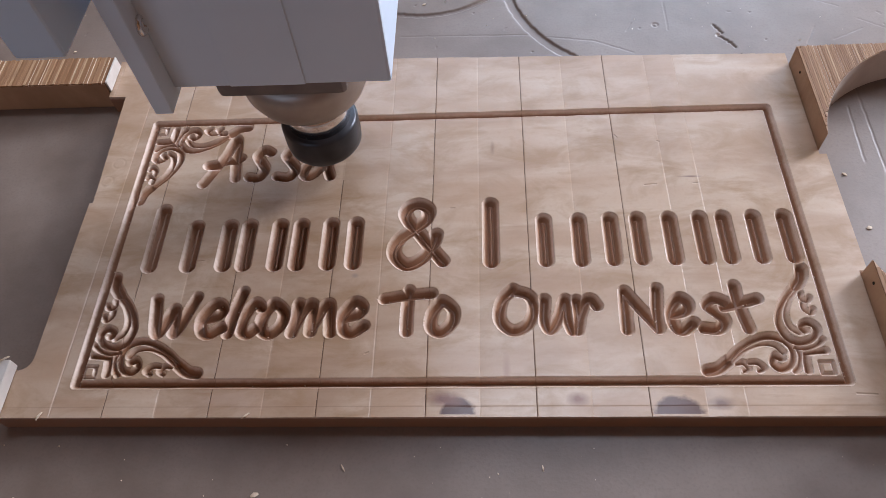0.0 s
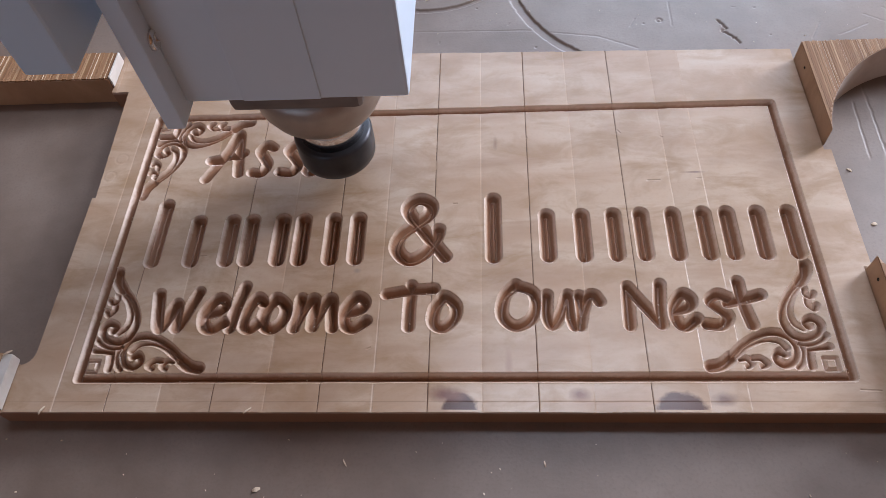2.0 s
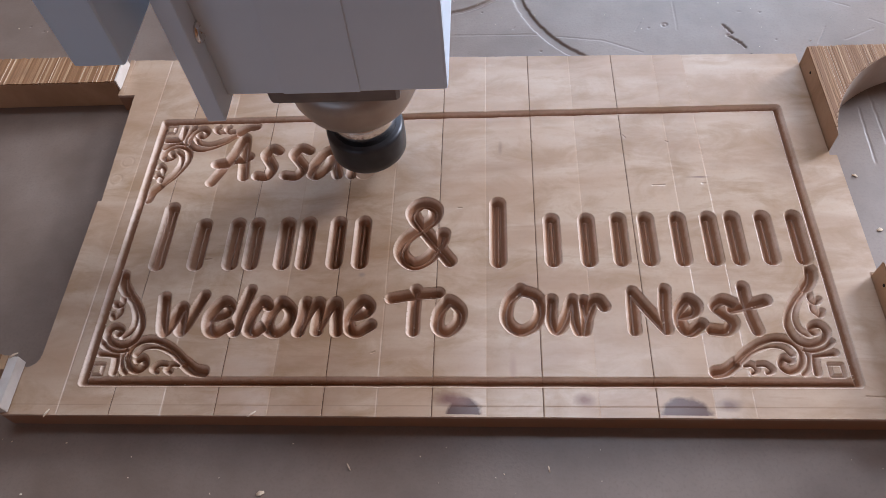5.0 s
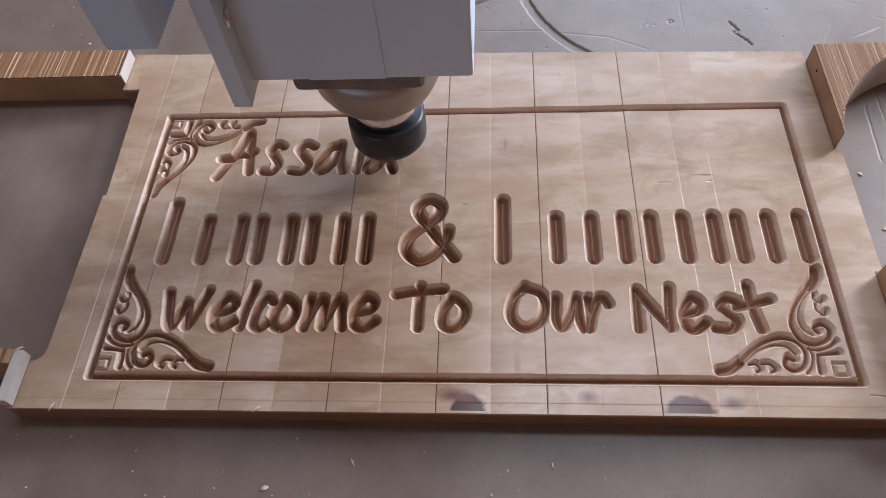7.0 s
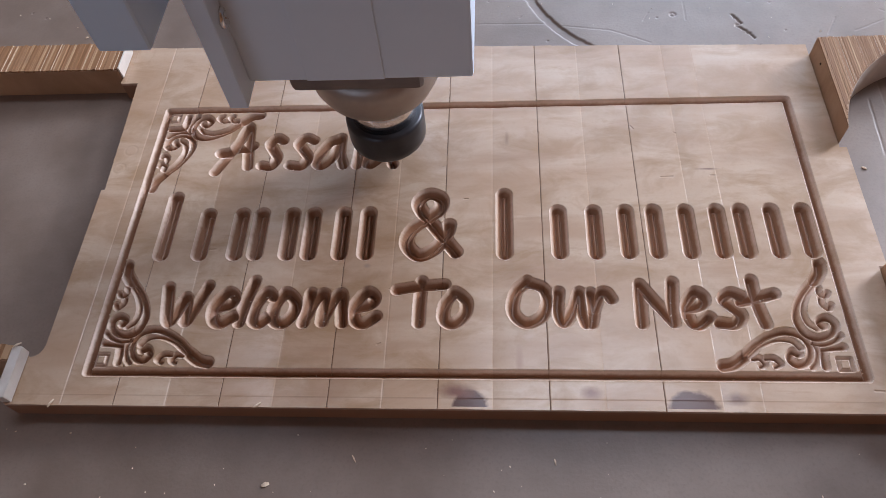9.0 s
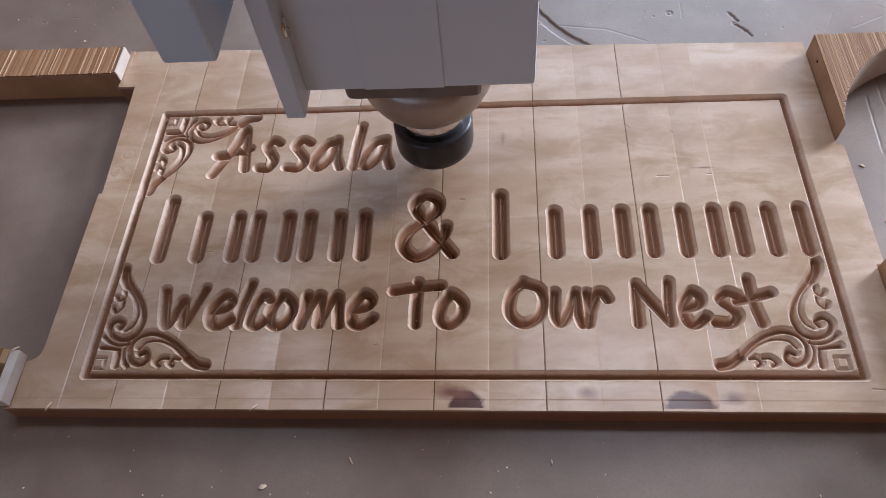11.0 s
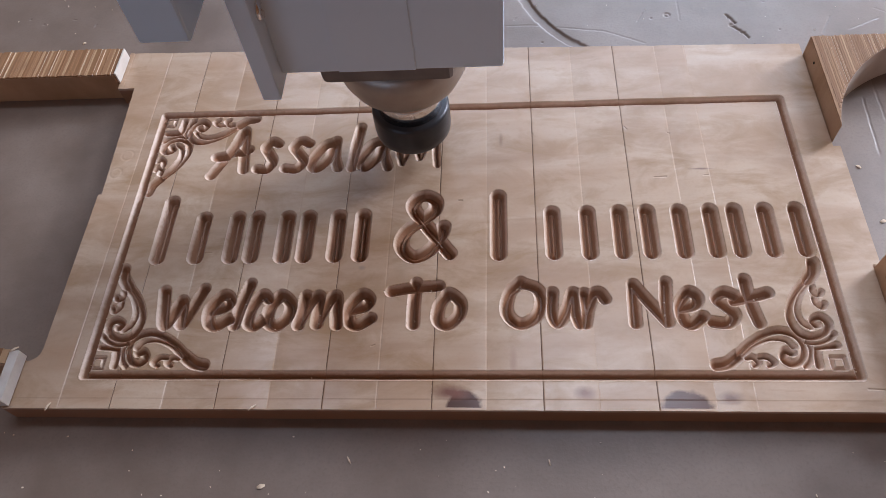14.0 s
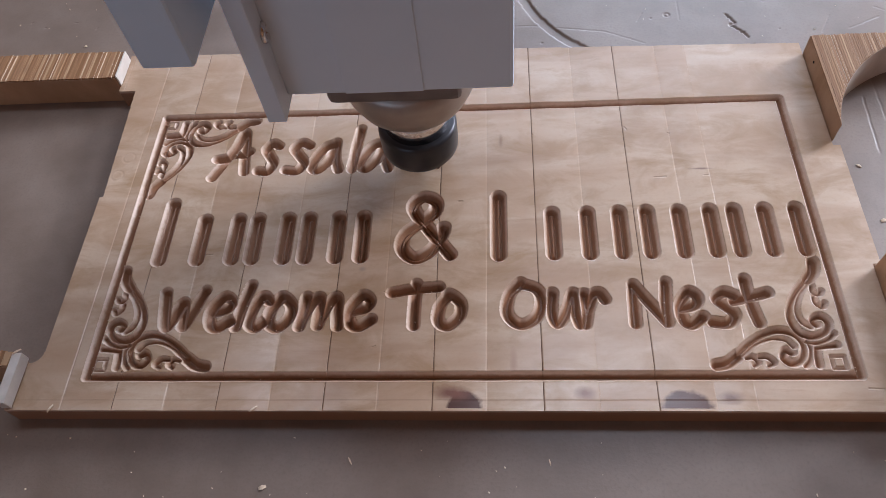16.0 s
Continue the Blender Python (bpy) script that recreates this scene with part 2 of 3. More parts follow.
def room():
    x0, x1, y0, y1, z0, z1, w = -2.4, 3.45, -2.2, 2.6, -0.85, 3.4, 0.15
    tagged(mesh_object("floor", box(x0 - w, x1 + w, y0, y1 + w, z0 - 0.1, z0), CONCRETE), "unseen concrete floor, brown for warm bounce", "floor", kind="structure")
    bm = box(x0 - w, -0.95, y0, y1 + w, z1, z1 + 0.1)
    box(1.55, x1 + w, y0, y1 + w, z1, z1 + 0.1, bm=bm)
    box(-0.95, 1.55, y0, 0.98, z1, z1 + 0.1, bm=bm)
    box(-0.95, 1.55, 1.52, y1 + w, z1, z1 + 0.1, bm=bm)
    tagged(mesh_object("ceiling", bm, WARM_WALL), "unseen brown workshop ceiling with an opening for the overhead fill", "ceiling", kind="structure")
    tagged(mesh_object("wall_west", box(x0 - w, x0, y0, y1 + w, z0, z1), WARM_WALL), "unseen side wall, brown for warm bounce", "wall", kind="structure")
    bm = box(x0 - w, -2.05, y0 - w, y0, z0, z1)
    box(-0.35, x1 + w, y0 - w, y0, z0, z1, bm=bm)
    box(-2.05, -0.35, y0 - w, y0, z0, 1.1, bm=bm)
    box(-2.05, -0.35, y0 - w, y0, 2.3, z1, bm=bm)
    tagged(mesh_object("wall_south", bm, WARM_WALL), "unseen brown front wall with an opening for the front fill", "wall", kind="structure")
    bm = box(x0, -1.1, y1, y1 + w, z0, z1)
    box(1.8, x1, y1, y1 + w, z0, z1, bm=bm)
    box(-1.1, 1.8, y1, y1 + w, 2.35, z1, bm=bm)
    box(-1.1, 1.8, y1, y1 + w, 1.18, 1.76, bm=bm)
    box(-1.1, 0.25, y1, y1 + w, z0, 1.18, bm=bm)
    box(0.25, 1.8, y1, y1 + w, z0, 0.65, bm=bm)
    tagged(mesh_object("wall_north", bm, WARM_WALL), "unseen brown back wall with a high and a low window opening", "wall", kind="structure")
    bm = box(x1, x1 + w, y0, 1.55, z0, z1)
    box(x1, x1 + w, 2.58, y1 + w, z0, z1, bm=bm)
    box(x1, x1 + w, 1.55, 2.58, z0, 0.88, bm=bm)
    box(x1, x1 + w, 1.55, 2.58, 1.62, 2.10, bm=bm)
    box(x1, x1 + w, 1.55, 2.58, 3.25, z1, bm=bm)
    tagged(mesh_object("wall_east", bm, WARM_WALL), "unseen brown side wall with a high and a low window opening", "wall", kind="structure")


room()

# Grooves left in the bed by earlier jobs: circles (cx, cy, r, from, to) and lines
BED_ARCS = [(0.4395, 0.4302, 0.1411, 160, 276, 0.0050), (0.2206, 0.4748, 0.0952, 215, 335, 0.0030)]
BED_LINES = [((0.572, 0.346), (0.561, 0.325)), ((0.585, 0.329), (0.612, 0.342)), ((0.612, 0.355), (0.66, 0.322)), ((0.445, 0.392), (0.444, 0.348)), ((0.60, 0.372), (0.563, 0.392)),
             ((0.586, 0.270), (0.584, 0.170)), ((0.574, 0.248), (0.571, 0.190)), ((0.201, 0.351), (0.314, 0.348)), ((0.314, 0.348), (0.377, 0.337)), ((0.377, 0.337), (0.41, 0.32))]


def rows_grid(xs, ys, zs, keep=None, bottom=None, slot=None):
    """A height sheet over the lines xs, ys with heights zs[y][x]; only the kept cells, with walls down to bottom round them."""
    nx, ny = len(xs), len(ys)
    X, Y = np.meshgrid(xs, ys)
    verts = np.stack([X, Y, zs], -1).reshape(-1, 3)
    idx = np.arange(nx * ny).reshape(ny, nx)
    if keep is None:
        keep = np.ones((ny - 1, nx - 1), bool)
    quads = np.stack([idx[:-1, :-1], idx[:-1, 1:], idx[1:, 1:], idx[1:, :-1]], -1)
    faces = quads[keep]
    slots = np.zeros(len(faces), int) if slot is None else slot[keep].astype(int)
    if bottom is not None:
        pad = np.zeros((ny + 1, nx + 1), bool)
        pad[1:-1, 1:-1] = keep
        here = pad[1:-1, 1:-1]
        sides = []
        for other, a, b in ((pad[:-2, 1:-1], 0, 1), (pad[1:-1, 2:], 1, 2), (pad[2:, 1:-1], 2, 3), (pad[1:-1, :-2], 3, 0)):
            q = quads[here & ~other]
            sides.append(np.stack([q[:, b], q[:, a]], -1))
        sides = np.concatenate(sides)
        n = len(verts)
        low = verts.copy()
        low[:, 2] = bottom
        used = np.unique(sides)
        remap = np.zeros(n, int)
        remap[used] = n + np.arange(len(used))
        verts = np.concatenate([verts, low[used]])
        walls = np.stack([sides[:, 0], sides[:, 1], remap[sides[:, 1]], remap[sides[:, 0]]], -1)
        faces = np.concatenate([faces, walls])
        # the board's sides take the cut wood too, so its painted shade darkens them
        slots = np.concatenate([slots, np.full(len(walls), 0 if slot is None else 1)])
    else:
        sides = np.zeros((0, 2), int)
    live = np.unique(faces)
    back = np.zeros(len(verts), int)
    back[live] = np.arange(len(live))
    return verts[live], back[faces], slots, back[sides], len(faces) - len(sides)


def sheet_object(name, data, materials):
    verts, faces, slots, rims, tops = data
    me = bpy.data.meshes.new(name)
    me.vertices.add(len(verts))
    me.vertices.foreach_set("co", verts.astype(np.float32).ravel())
    me.loops.add(faces.size)
    me.loops.foreach_set("vertex_index", faces.astype(np.int32).ravel())
    me.polygons.add(len(faces))
    me.polygons.foreach_set("loop_start", (np.arange(len(faces)) * 4).astype(np.int32))
    me.polygons.foreach_set("material_index", slots.astype(np.int32))
    me.polygons.foreach_set("use_smooth", np.arange(len(faces)) < tops)
    me.update(calc_edges=True)
    ends = np.zeros(len(me.edges) * 2, np.int32)
    me.edges.foreach_get("vertices", ends)
    ends = np.sort(ends.reshape(-1, 2).astype(np.int64), 1)
    rims = np.sort(rims.astype(np.int64), 1)
    n = len(verts)
    sharp = np.isin(ends[:, 0] * n + ends[:, 1], rims[:, 0] * n + rims[:, 1])
    me.attributes.new("sharp_edge", "BOOLEAN", "EDGE").data.foreach_set("value", sharp)
    for m in materials:
        me.materials.append(m)
    return new(name, me)


def along(points, steps=10):
    """A smooth line through the given points."""
    p = [np.array(q, float) for q in points]
    if len(p) == 2:
        return np.array(p)
    p = [2 * p[0] - p[1]] + p + [2 * p[-1] - p[-2]]
    out = []
    for a, b, c, d in zip(p, p[1:], p[2:], p[3:]):
        for i in range(steps):
            t = i / steps
            out.append(0.5 * (2 * b + (c - a) * t + (2 * a - 5 * b + 4 * c - d) * t * t + (3 * b - a - 3 * c + d) * t ** 3))
    out.append(p[-2])
    return np.array(out)


def nearness(X, Y, line):
    """The distance of every grid place from a line of points."""
    best = np.full(X.shape, 1e9)
    for (ax, ay), (bx, by) in zip(line, line[1:]):
        dx, dy = bx - ax, by - ay
        t = np.clip(((X - ax) * dx + (Y - ay) * dy) / max(dx * dx + dy * dy, 1e-12), 0, 1)
        best = np.minimum(best, (X - ax - t * dx) ** 2 + (Y - ay - t * dy) ** 2)
    return np.sqrt(best)


def carve(Z, xs, ys, line, width, depth=None, steep=1.0):
    """Lowers the sheet along a line by a V cut that is 2 * width wide at the top."""
    lo, hi = line.min(0) - width - 0.002, line.max(0) + width + 0.002
    i0, i1 = np.searchsorted(xs, (lo[0], hi[0]))
    j0, j1 = np.searchsorted(ys, (lo[1], hi[1]))
    if i1 <= i0 or j1 <= j0:
        return
    X, Y = np.meshgrid(xs[i0:i1], ys[j0:j1])
    d = nearness(X, Y, line)
    # rounded shoulder: the wall eases into the top over soft metres
    soft = 0.0004
    e = width - d
    e = np.where(e > soft, e, np.where(e > -soft, (e + soft) ** 2 / (4 * soft), 0))
    # a slanted shoulder, then a steeper wall
    z = -np.where(e < 0.0012, 0.9 * e, 0.9 * 0.0012 + steep * (e - 0.0012))
    if depth:
        z = np.maximum(z, -depth)
    Z[j0:j1, i0:i1] = np.minimum(Z[j0:j1, i0:i1], z)


def inside(E, xs, ys, line, width):
    """Raises E to how far every grid place lies inside a stroke 2 * width wide."""
    lo, hi = line.min(0) - width - 0.002, line.max(0) + width + 0.002
    i0, i1 = np.searchsorted(xs, (lo[0], hi[0]))
    j0, j1 = np.searchsorted(ys, (lo[1], hi[1]))
    if i1 > i0 and j1 > j0:
        X, Y = np.meshgrid(xs[i0:i1], ys[j0:j1])
        E[j0:j1, i0:i1] = np.maximum(E[j0:j1, i0:i1], width - nearness(X, Y, line))


def vee(E, reach=0.0043, slope=1.75):
    """The cutter follows the outline inset by reach: sloping walls, and a ridge left along the middle of broad strokes."""
    soft = 0.00015
    e = np.where(E > soft, E, np.where(E > -soft, (E + soft) ** 2 / (4 * soft), 0))
    return -slope * np.maximum(reach - np.sqrt((e - reach) ** 2 + 0.0003 ** 2) + 0.00004, 0)


def carve_dent(Z, xs, ys, line):
    """A shallow nick that follows whatever height the sheet has."""
    lo, hi = line.min(0) - 0.002, line.max(0) + 0.002
    i0, i1 = np.searchsorted(xs, (lo[0], hi[0]))
    j0, j1 = np.searchsorted(ys, (lo[1], hi[1]))
    if i1 > i0 and j1 > j0:
        X, Y = np.meshgrid(xs[i0:i1], ys[j0:j1])
        Z[j0:j1, i0:i1] -= np.clip(0.0006 - nearness(X, Y, line), 0, None) * 0.9


def arc(cx, cy, r, a0, a1, n=40):
    return np.array([(cx + r * math.cos(radians(a)), cy + r * math.sin(radians(a))) for a in np.linspace(a0, a1, n)])


def bed():
    xs = np.unique(np.concatenate([np.linspace(-0.9, -0.25, 6), np.arange(-0.25, 0.72, 0.0008), np.linspace(0.72, 1.4, 6)]))
    ys = np.unique(np.concatenate([np.linspace(-1.1, 0.09, 8), np.arange(0.09, 0.29, 0.0016), np.arange(0.29, 0.42, 0.0008), np.linspace(0.42, 1.4, 8)]))
    Z = np.zeros((len(ys), len(xs)))
    def ragged(line, amount):
        return line + np.random.normal(0, amount, line.shape)

    for c in BED_ARCS:
        carve(Z, xs, ys, ragged(arc(*c[:5], 120), 0.0003), c[5], 0.0016, 2.2)
    for a, b in BED_LINES:
        a, b = np.array(a), np.array(b)
        line = a + (b - a) * np.linspace(0, 1, 24)[:, None]
        carve(Z, xs, ys, ragged(line, 0.00015), 0.0006, 0.00035)
    for k in range(34):
        x, y = random.uniform(-0.2, 0.66), random.uniform(0.3, 0.43)
        a = random.uniform(0, 6.28)
        l = random.choice((0.0004, 0.0008, 0.003, 0.012))
        carve(Z, xs, ys, np.array([(x, y), (x + l * math.cos(a), y + l * math.sin(a))]), 0.0011 if l < 0.002 else 0.0006, 0.001)
    tear = along([(0.485, 0.352), (0.489, 0.343), (0.487, 0.338), (0.494, 0.331), (0.499, 0.323)], 6)
    carve(Z, xs, ys, ragged(tear, 0.0010), 0.0016, 0.0034, 2.6)
    carve(Z, xs, ys, arc(0.4335, 0.3555, 0.0022, 0, 360, 20), 0.0012, 0.0014)
    data = rows_grid(xs, ys, Z + BED_Z, bottom=-0.85)
    tagged(sheet_object("ground", data, [BED]), "worn grey-brown mdf machine bed with old circular cuts", "machine bed", kind="structure")


bed()

# ---- the carved board ----
FRAME_W, FRAME_H = 0.50, 0.237
NIB = 0.0047

# Strokes of one letter in a box one unit wide and one high (x-height 0.7 for small letters)
GLYPHS = {
    "A": [[(-0.15, -0.12), (0.3, 0.55), (0.52, 1.0), (0.62, 0.5), (0.72, 0.0)], [(-0.12, 0.33), (0.75, 0.5)]],
    "s": [[(0.95, 0.62), (0.6, 0.70), (0.3, 0.55), (0.55, 0.38), (0.8, 0.2), (0.55, 0.0), (0.05, 0.02)]],
    "a": [[(0.75, 0.66), (0.4, 0.55), (0.05, 0.15), (0.25, 0.0), (0.62, 0.25), (0.78, 0.68), (0.8, 0.3), (0.95, 0.0)]],
    "l": [[(0.75, 1.0), (0.4, 0.5), (0.2, 0.0)]],
    "W": [[(0.0, 0.84), (0.2, 0.0), (0.5, 0.6), (0.62, 0.02), (1.0, 0.88)]],
    "e": [[(0.15, 0.33), (0.7, 0.42), (0.85, 0.6), (0.55, 0.72), (0.15, 0.4), (0.2, 0.08), (0.5, -0.02), (0.95, 0.15)]],
    "c": [[(0.9, 0.62), (0.6, 0.72), (0.2, 0.4), (0.15, 0.08), (0.45, -0.02), (0.8, 0.12)]],
    "o": [[(0.5, 0.72), (0.15, 0.45), (0.1, 0.1), (0.45, -0.02), (0.85, 0.2), (0.9, 0.5), (0.5, 0.72), (0.35, 0.62)]],
    "m": [[(0.1, 0.7), (0.0, 0.0)], [(0.02, 0.1), (0.25, 0.55), (0.45, 0.68), (0.48, 0.3), (0.48, 0.02)], [(0.5, 0.12), (0.72, 0.55), (0.9, 0.68), (0.96, 0.3), (1.0, 0.0)]],
    "T": [[(0.0, 0.78), (0.5, 0.86), (1.0, 0.9)], [(0.52, 0.98), (0.5, 0.5), (0.5, 0.0)]],
    "O": [[(0.45, 0.98), (0.15, 0.7), (0.08, 0.25), (0.4, 0.0), (0.8, 0.15), (0.97, 0.5), (0.85, 0.82), (0.45, 0.93), (0.28, 0.83)]],
    "u": [[(0.1, 0.72), (0.05, 0.3), (0.22, 0.02), (0.55, 0.3), (0.8, 0.72), (0.82, 0.3), (0.95, 0.0)]],
    "r": [[(0.15, 0.7), (0.2, 0.3), (0.1, 0.0)], [(0.18, 0.25), (0.5, 0.66), (0.75, 0.72), (0.95, 0.56)]],
    "N": [[(0.0, 0.0), (0.02, 0.5), (0.05, 0.9)], [(0.05, 0.9), (0.45, 0.45), (0.85, 0.02)], [(0.85, 0.02), (0.88, 0.5), (0.95, 0.95)]],
    "t": [[(0.42, 1.0), (0.45, 0.5), (0.58, 0.0)], [(0.0, 0.5), (0.5, 0.58), (1.0, 0.68)]],
    "&": [[(1.0, 0.03), (0.6, 0.42), (0.25, 0.78), (0.28, 0.95), (0.48, 1.02), (0.68, 0.93), (0.66, 0.75), (0.4, 0.58), (0.1, 0.38), (0.05, 0.15), (0.3, -0.02), (0.62, 0.1), (0.82, 0.35), (0.86, 0.48)]],
}


def lettering():
    """All strokes of the words, by name: (letter, line, half width)."""
    cuts = []

    def put(ch, x0, x1, y0, h, nib=NIB):
        for s in GLYPHS[ch]:
            cuts.append((ch, along([(x0 + u * (x1 - x0), y0 + v * h) for u, v in s], 6), nib))

    base, high = 0.0388, 0.0325
    for ch, x0, x1 in (("W", 0.045, 0.0735), ("e", 0.078, 0.0965), ("l", 0.098, 0.109), ("c", 0.107, 0.122), ("o", 0.121, 0.139), ("m", 0.1445, 0.171), ("e", 0.1755, 0.1945),
                       ("T", 0.2065, 0.239), ("o", 0.2375, 0.256), ("O", 0.2835, 0.3095), ("u", 0.314, 0.334), ("r", 0.335, 0.3515),
                       ("N", 0.369, 0.393), ("e", 0.3965, 0.4135), ("s", 0.4175, 0.4365), ("t", 0.434, 0.4565)):
        put(ch, x0, x1, base, high)
    base, high = 0.1735, 0.041
    for ch, x0, x1 in (("A", 0.061, 0.090), ("s", 0.092, 0.107), ("s", 0.114, 0.132), ("a", 0.134, 0.158)):
        put(ch, x0, x1, base, high)
    put("&", 0.2095, 0.246, 0.0925, 0.0515, 0.0056)
    return cuts


# Letters that the cutter works out while one watches: (line, half width, time from, time to)
def fresh_cuts():
    base, high = 0.1735, 0.041
    def line(pts, x0, x1):
        return along([(x0 + u * (x1 - x0), base + v * high) for u, v in pts], 6)
    return [
        (line([(0.47, 0.6), (0.2, 0.0)], 0.166, 0.1735), NIB, 0.4, 1.0),
        (line([(0.75, 1.0), (0.5, 0.62)], 0.166, 0.1735), NIB, 1.7, 2.3),
        (line([(0.75, 0.66), (0.4, 0.55), (0.05, 0.15), (0.25, 0.0), (0.62, 0.25), (0.76, 0.55)], 0.172, 0.197), NIB, 4.4, 6.2),
        (line([(0.78, 0.66), (0.8, 0.3), (0.95, 0.0)], 0.172, 0.197), NIB, 6.5, 7.1),
        (along([(0.2330, 0.1850), (0.2342, 0.1745)], 6), 0.0033, 10.9, 11.5),
        (along([(0.2204, 0.1815), (0.2245, 0.1935), (0.2288, 0.2006), (0.2325, 0.1965), (0.2330, 0.1850)], 6), 0.0033, 12.1, 12.5),
        (along([(0.2160, 0.1985), (0.2204, 0.1815)], 6), 0.0033, 12.2, 12.6),
        (along([(0.2066, 0.1774), (0.2115, 0.1900), (0.2160, 0.1985)], 6), 0.0033, 12.5, 12.9),
        (along([(0.2015, 0.1990), (0.2066, 0.1774)], 6), 0.0036, 12.6, 13.0),
    ]


# Names are cut as plain upright bars: (x, bottom, top)
def name_bars():
    low, small, tall = 0.0935, 0.128, 0.1435
    bars = [(0.032, low, tall)]
    bars += [(x, low, small) for x in (0.0605, 0.0865, 0.1015, 0.1245, 0.1405, 0.163)]
    bars += [(0.1815, low, small)]
    bars += [(0.2805, low, tall)]
    bars += [(x, low, small) for x in (0.319, 0.344, 0.3665, 0.386, 0.4085, 0.43, 0.4465, 0.4675, 0.489)]
    return bars


def ornament():
    """One scroll of a corner piece, along x from the corner; mirrored on the diagonal for the other wing. In metres."""
    k = 0.001
    wing = [
        ([(83, 7.5), (76, 9), (69, 14)], 3.6),
        ([(76, 9), (68, 16), (60, 23), (50, 29), (40, 31.5), (31, 28.5), (27, 21), (30, 12), (37, 8.5), (41.5, 12.5), (39, 17.5), (35.5, 16)], 2.5),
        ([(66, 14.5), (58, 21.5), (47, 26), (38, 25), (33.5, 20)], 1.9),
        ([(64, 12.5), (60, 13), (57.5, 9.5), (60, 7.5)], 1.9),
        ([(56, 13), (51.5, 13), (48, 9.5), (51, 7.5)], 1.9),
        ([(24, 25), (23, 18), (25.5, 11), (29, 7)], 2.1),
        ([(19.5, 19.5), (20.5, 14), (21, 7)], 2.3),
    ]
    return [(np.array([(x * k, y * k) for x, y in along(p, 6)]), w * k * 1.3) for p, w in wing] + [
        (np.array([(x * k, y * k) for x, y in ((5, 5), (13, 5), (13, 13), (5, 13), (5, 5))]), 0.0016)]


def corner_cuts():
    cuts = []
    for ox, oy, sx, sy, size in ((0.0025, 0.0022, 1, 1, 0.99), (FRAME_W - 0.002, 0.0022, -1, 1, 0.99), (0.0025, FRAME_H - 0.0035, 1, -1, 0.97)):
        for line, w in ornament():
            for swap in (False, True):
                p = line[:, ::-1] if swap else line
                cuts.append((np.stack([ox + sx * p[:, 0] * size, oy + sy * p[:, 1] * size], -1), w))
    return cuts


def frame_cuts():
    x0, x1, y0, y1 = 0.0045, 0.5000, 0.0025, FRAME_H - 0.004
    return [(np.array([(x0, y0), (x1, y0), (x1, y1), (x0, y1), (x0, y0)]), 0.0035)]


FRESH_CUTS = [(l, w) for l, w, _, _ in fresh_cuts()]
OLD_CUTS = [(l, w) for _, l, w in lettering()] + [(np.array([(x, a), (x, b)]), 0.0062) for x, a, b in name_bars()] + corner_cuts() + frame_cuts()


def outline(X, Y):
    """Where there is board: rounded inner corners at the cut-out beside it."""
    left = np.full(X.shape, -0.0305)
    left = np.where(Y > 0.152, -0.0275 - 0.004 * (Y - 0.152) / 0.11, left)
    r = 0.009
    keep = X > left
    ear_top = (Y > 0.266) & (X > -0.0465)
    ear_low = (Y < 0.0125) & (X > -0.045)
    fillet_low = (X > left - r) & (Y < 0.0125 + r) & ((X - left + r) ** 2 + (Y - 0.0125 - r) ** 2 > r * r) & (X <= left)
    return (keep | ear_top | ear_low | fillet_low) & (X < np.where((Y > 0.184) | (Y < 0.0815), 0.5283, 0.5335)) & (Y > -0.0205) & (Y < 0.3095 - 0.0285 * (X + 0.047))


def strip_lean(xs, strip=None):
    """Every strip is planed with a slight lean and crown, so that one edge stands proud."""
    k = np.clip(np.searchsorted(STRIP_EDGES, xs) - 1, 0, len(STRIP_EDGES) - 2) if strip is None else np.full(len(xs), strip)
    a, b = np.array(STRIP_EDGES)[k], np.array(STRIP_EDGES)[k + 1]
    u = (xs - a) / (b - a) - 0.5
    return np.array(STRIP_RISE)[k] + 0.0008 * np.array(STRIP_LEAN)[k] * u - 0.0011 * u * u


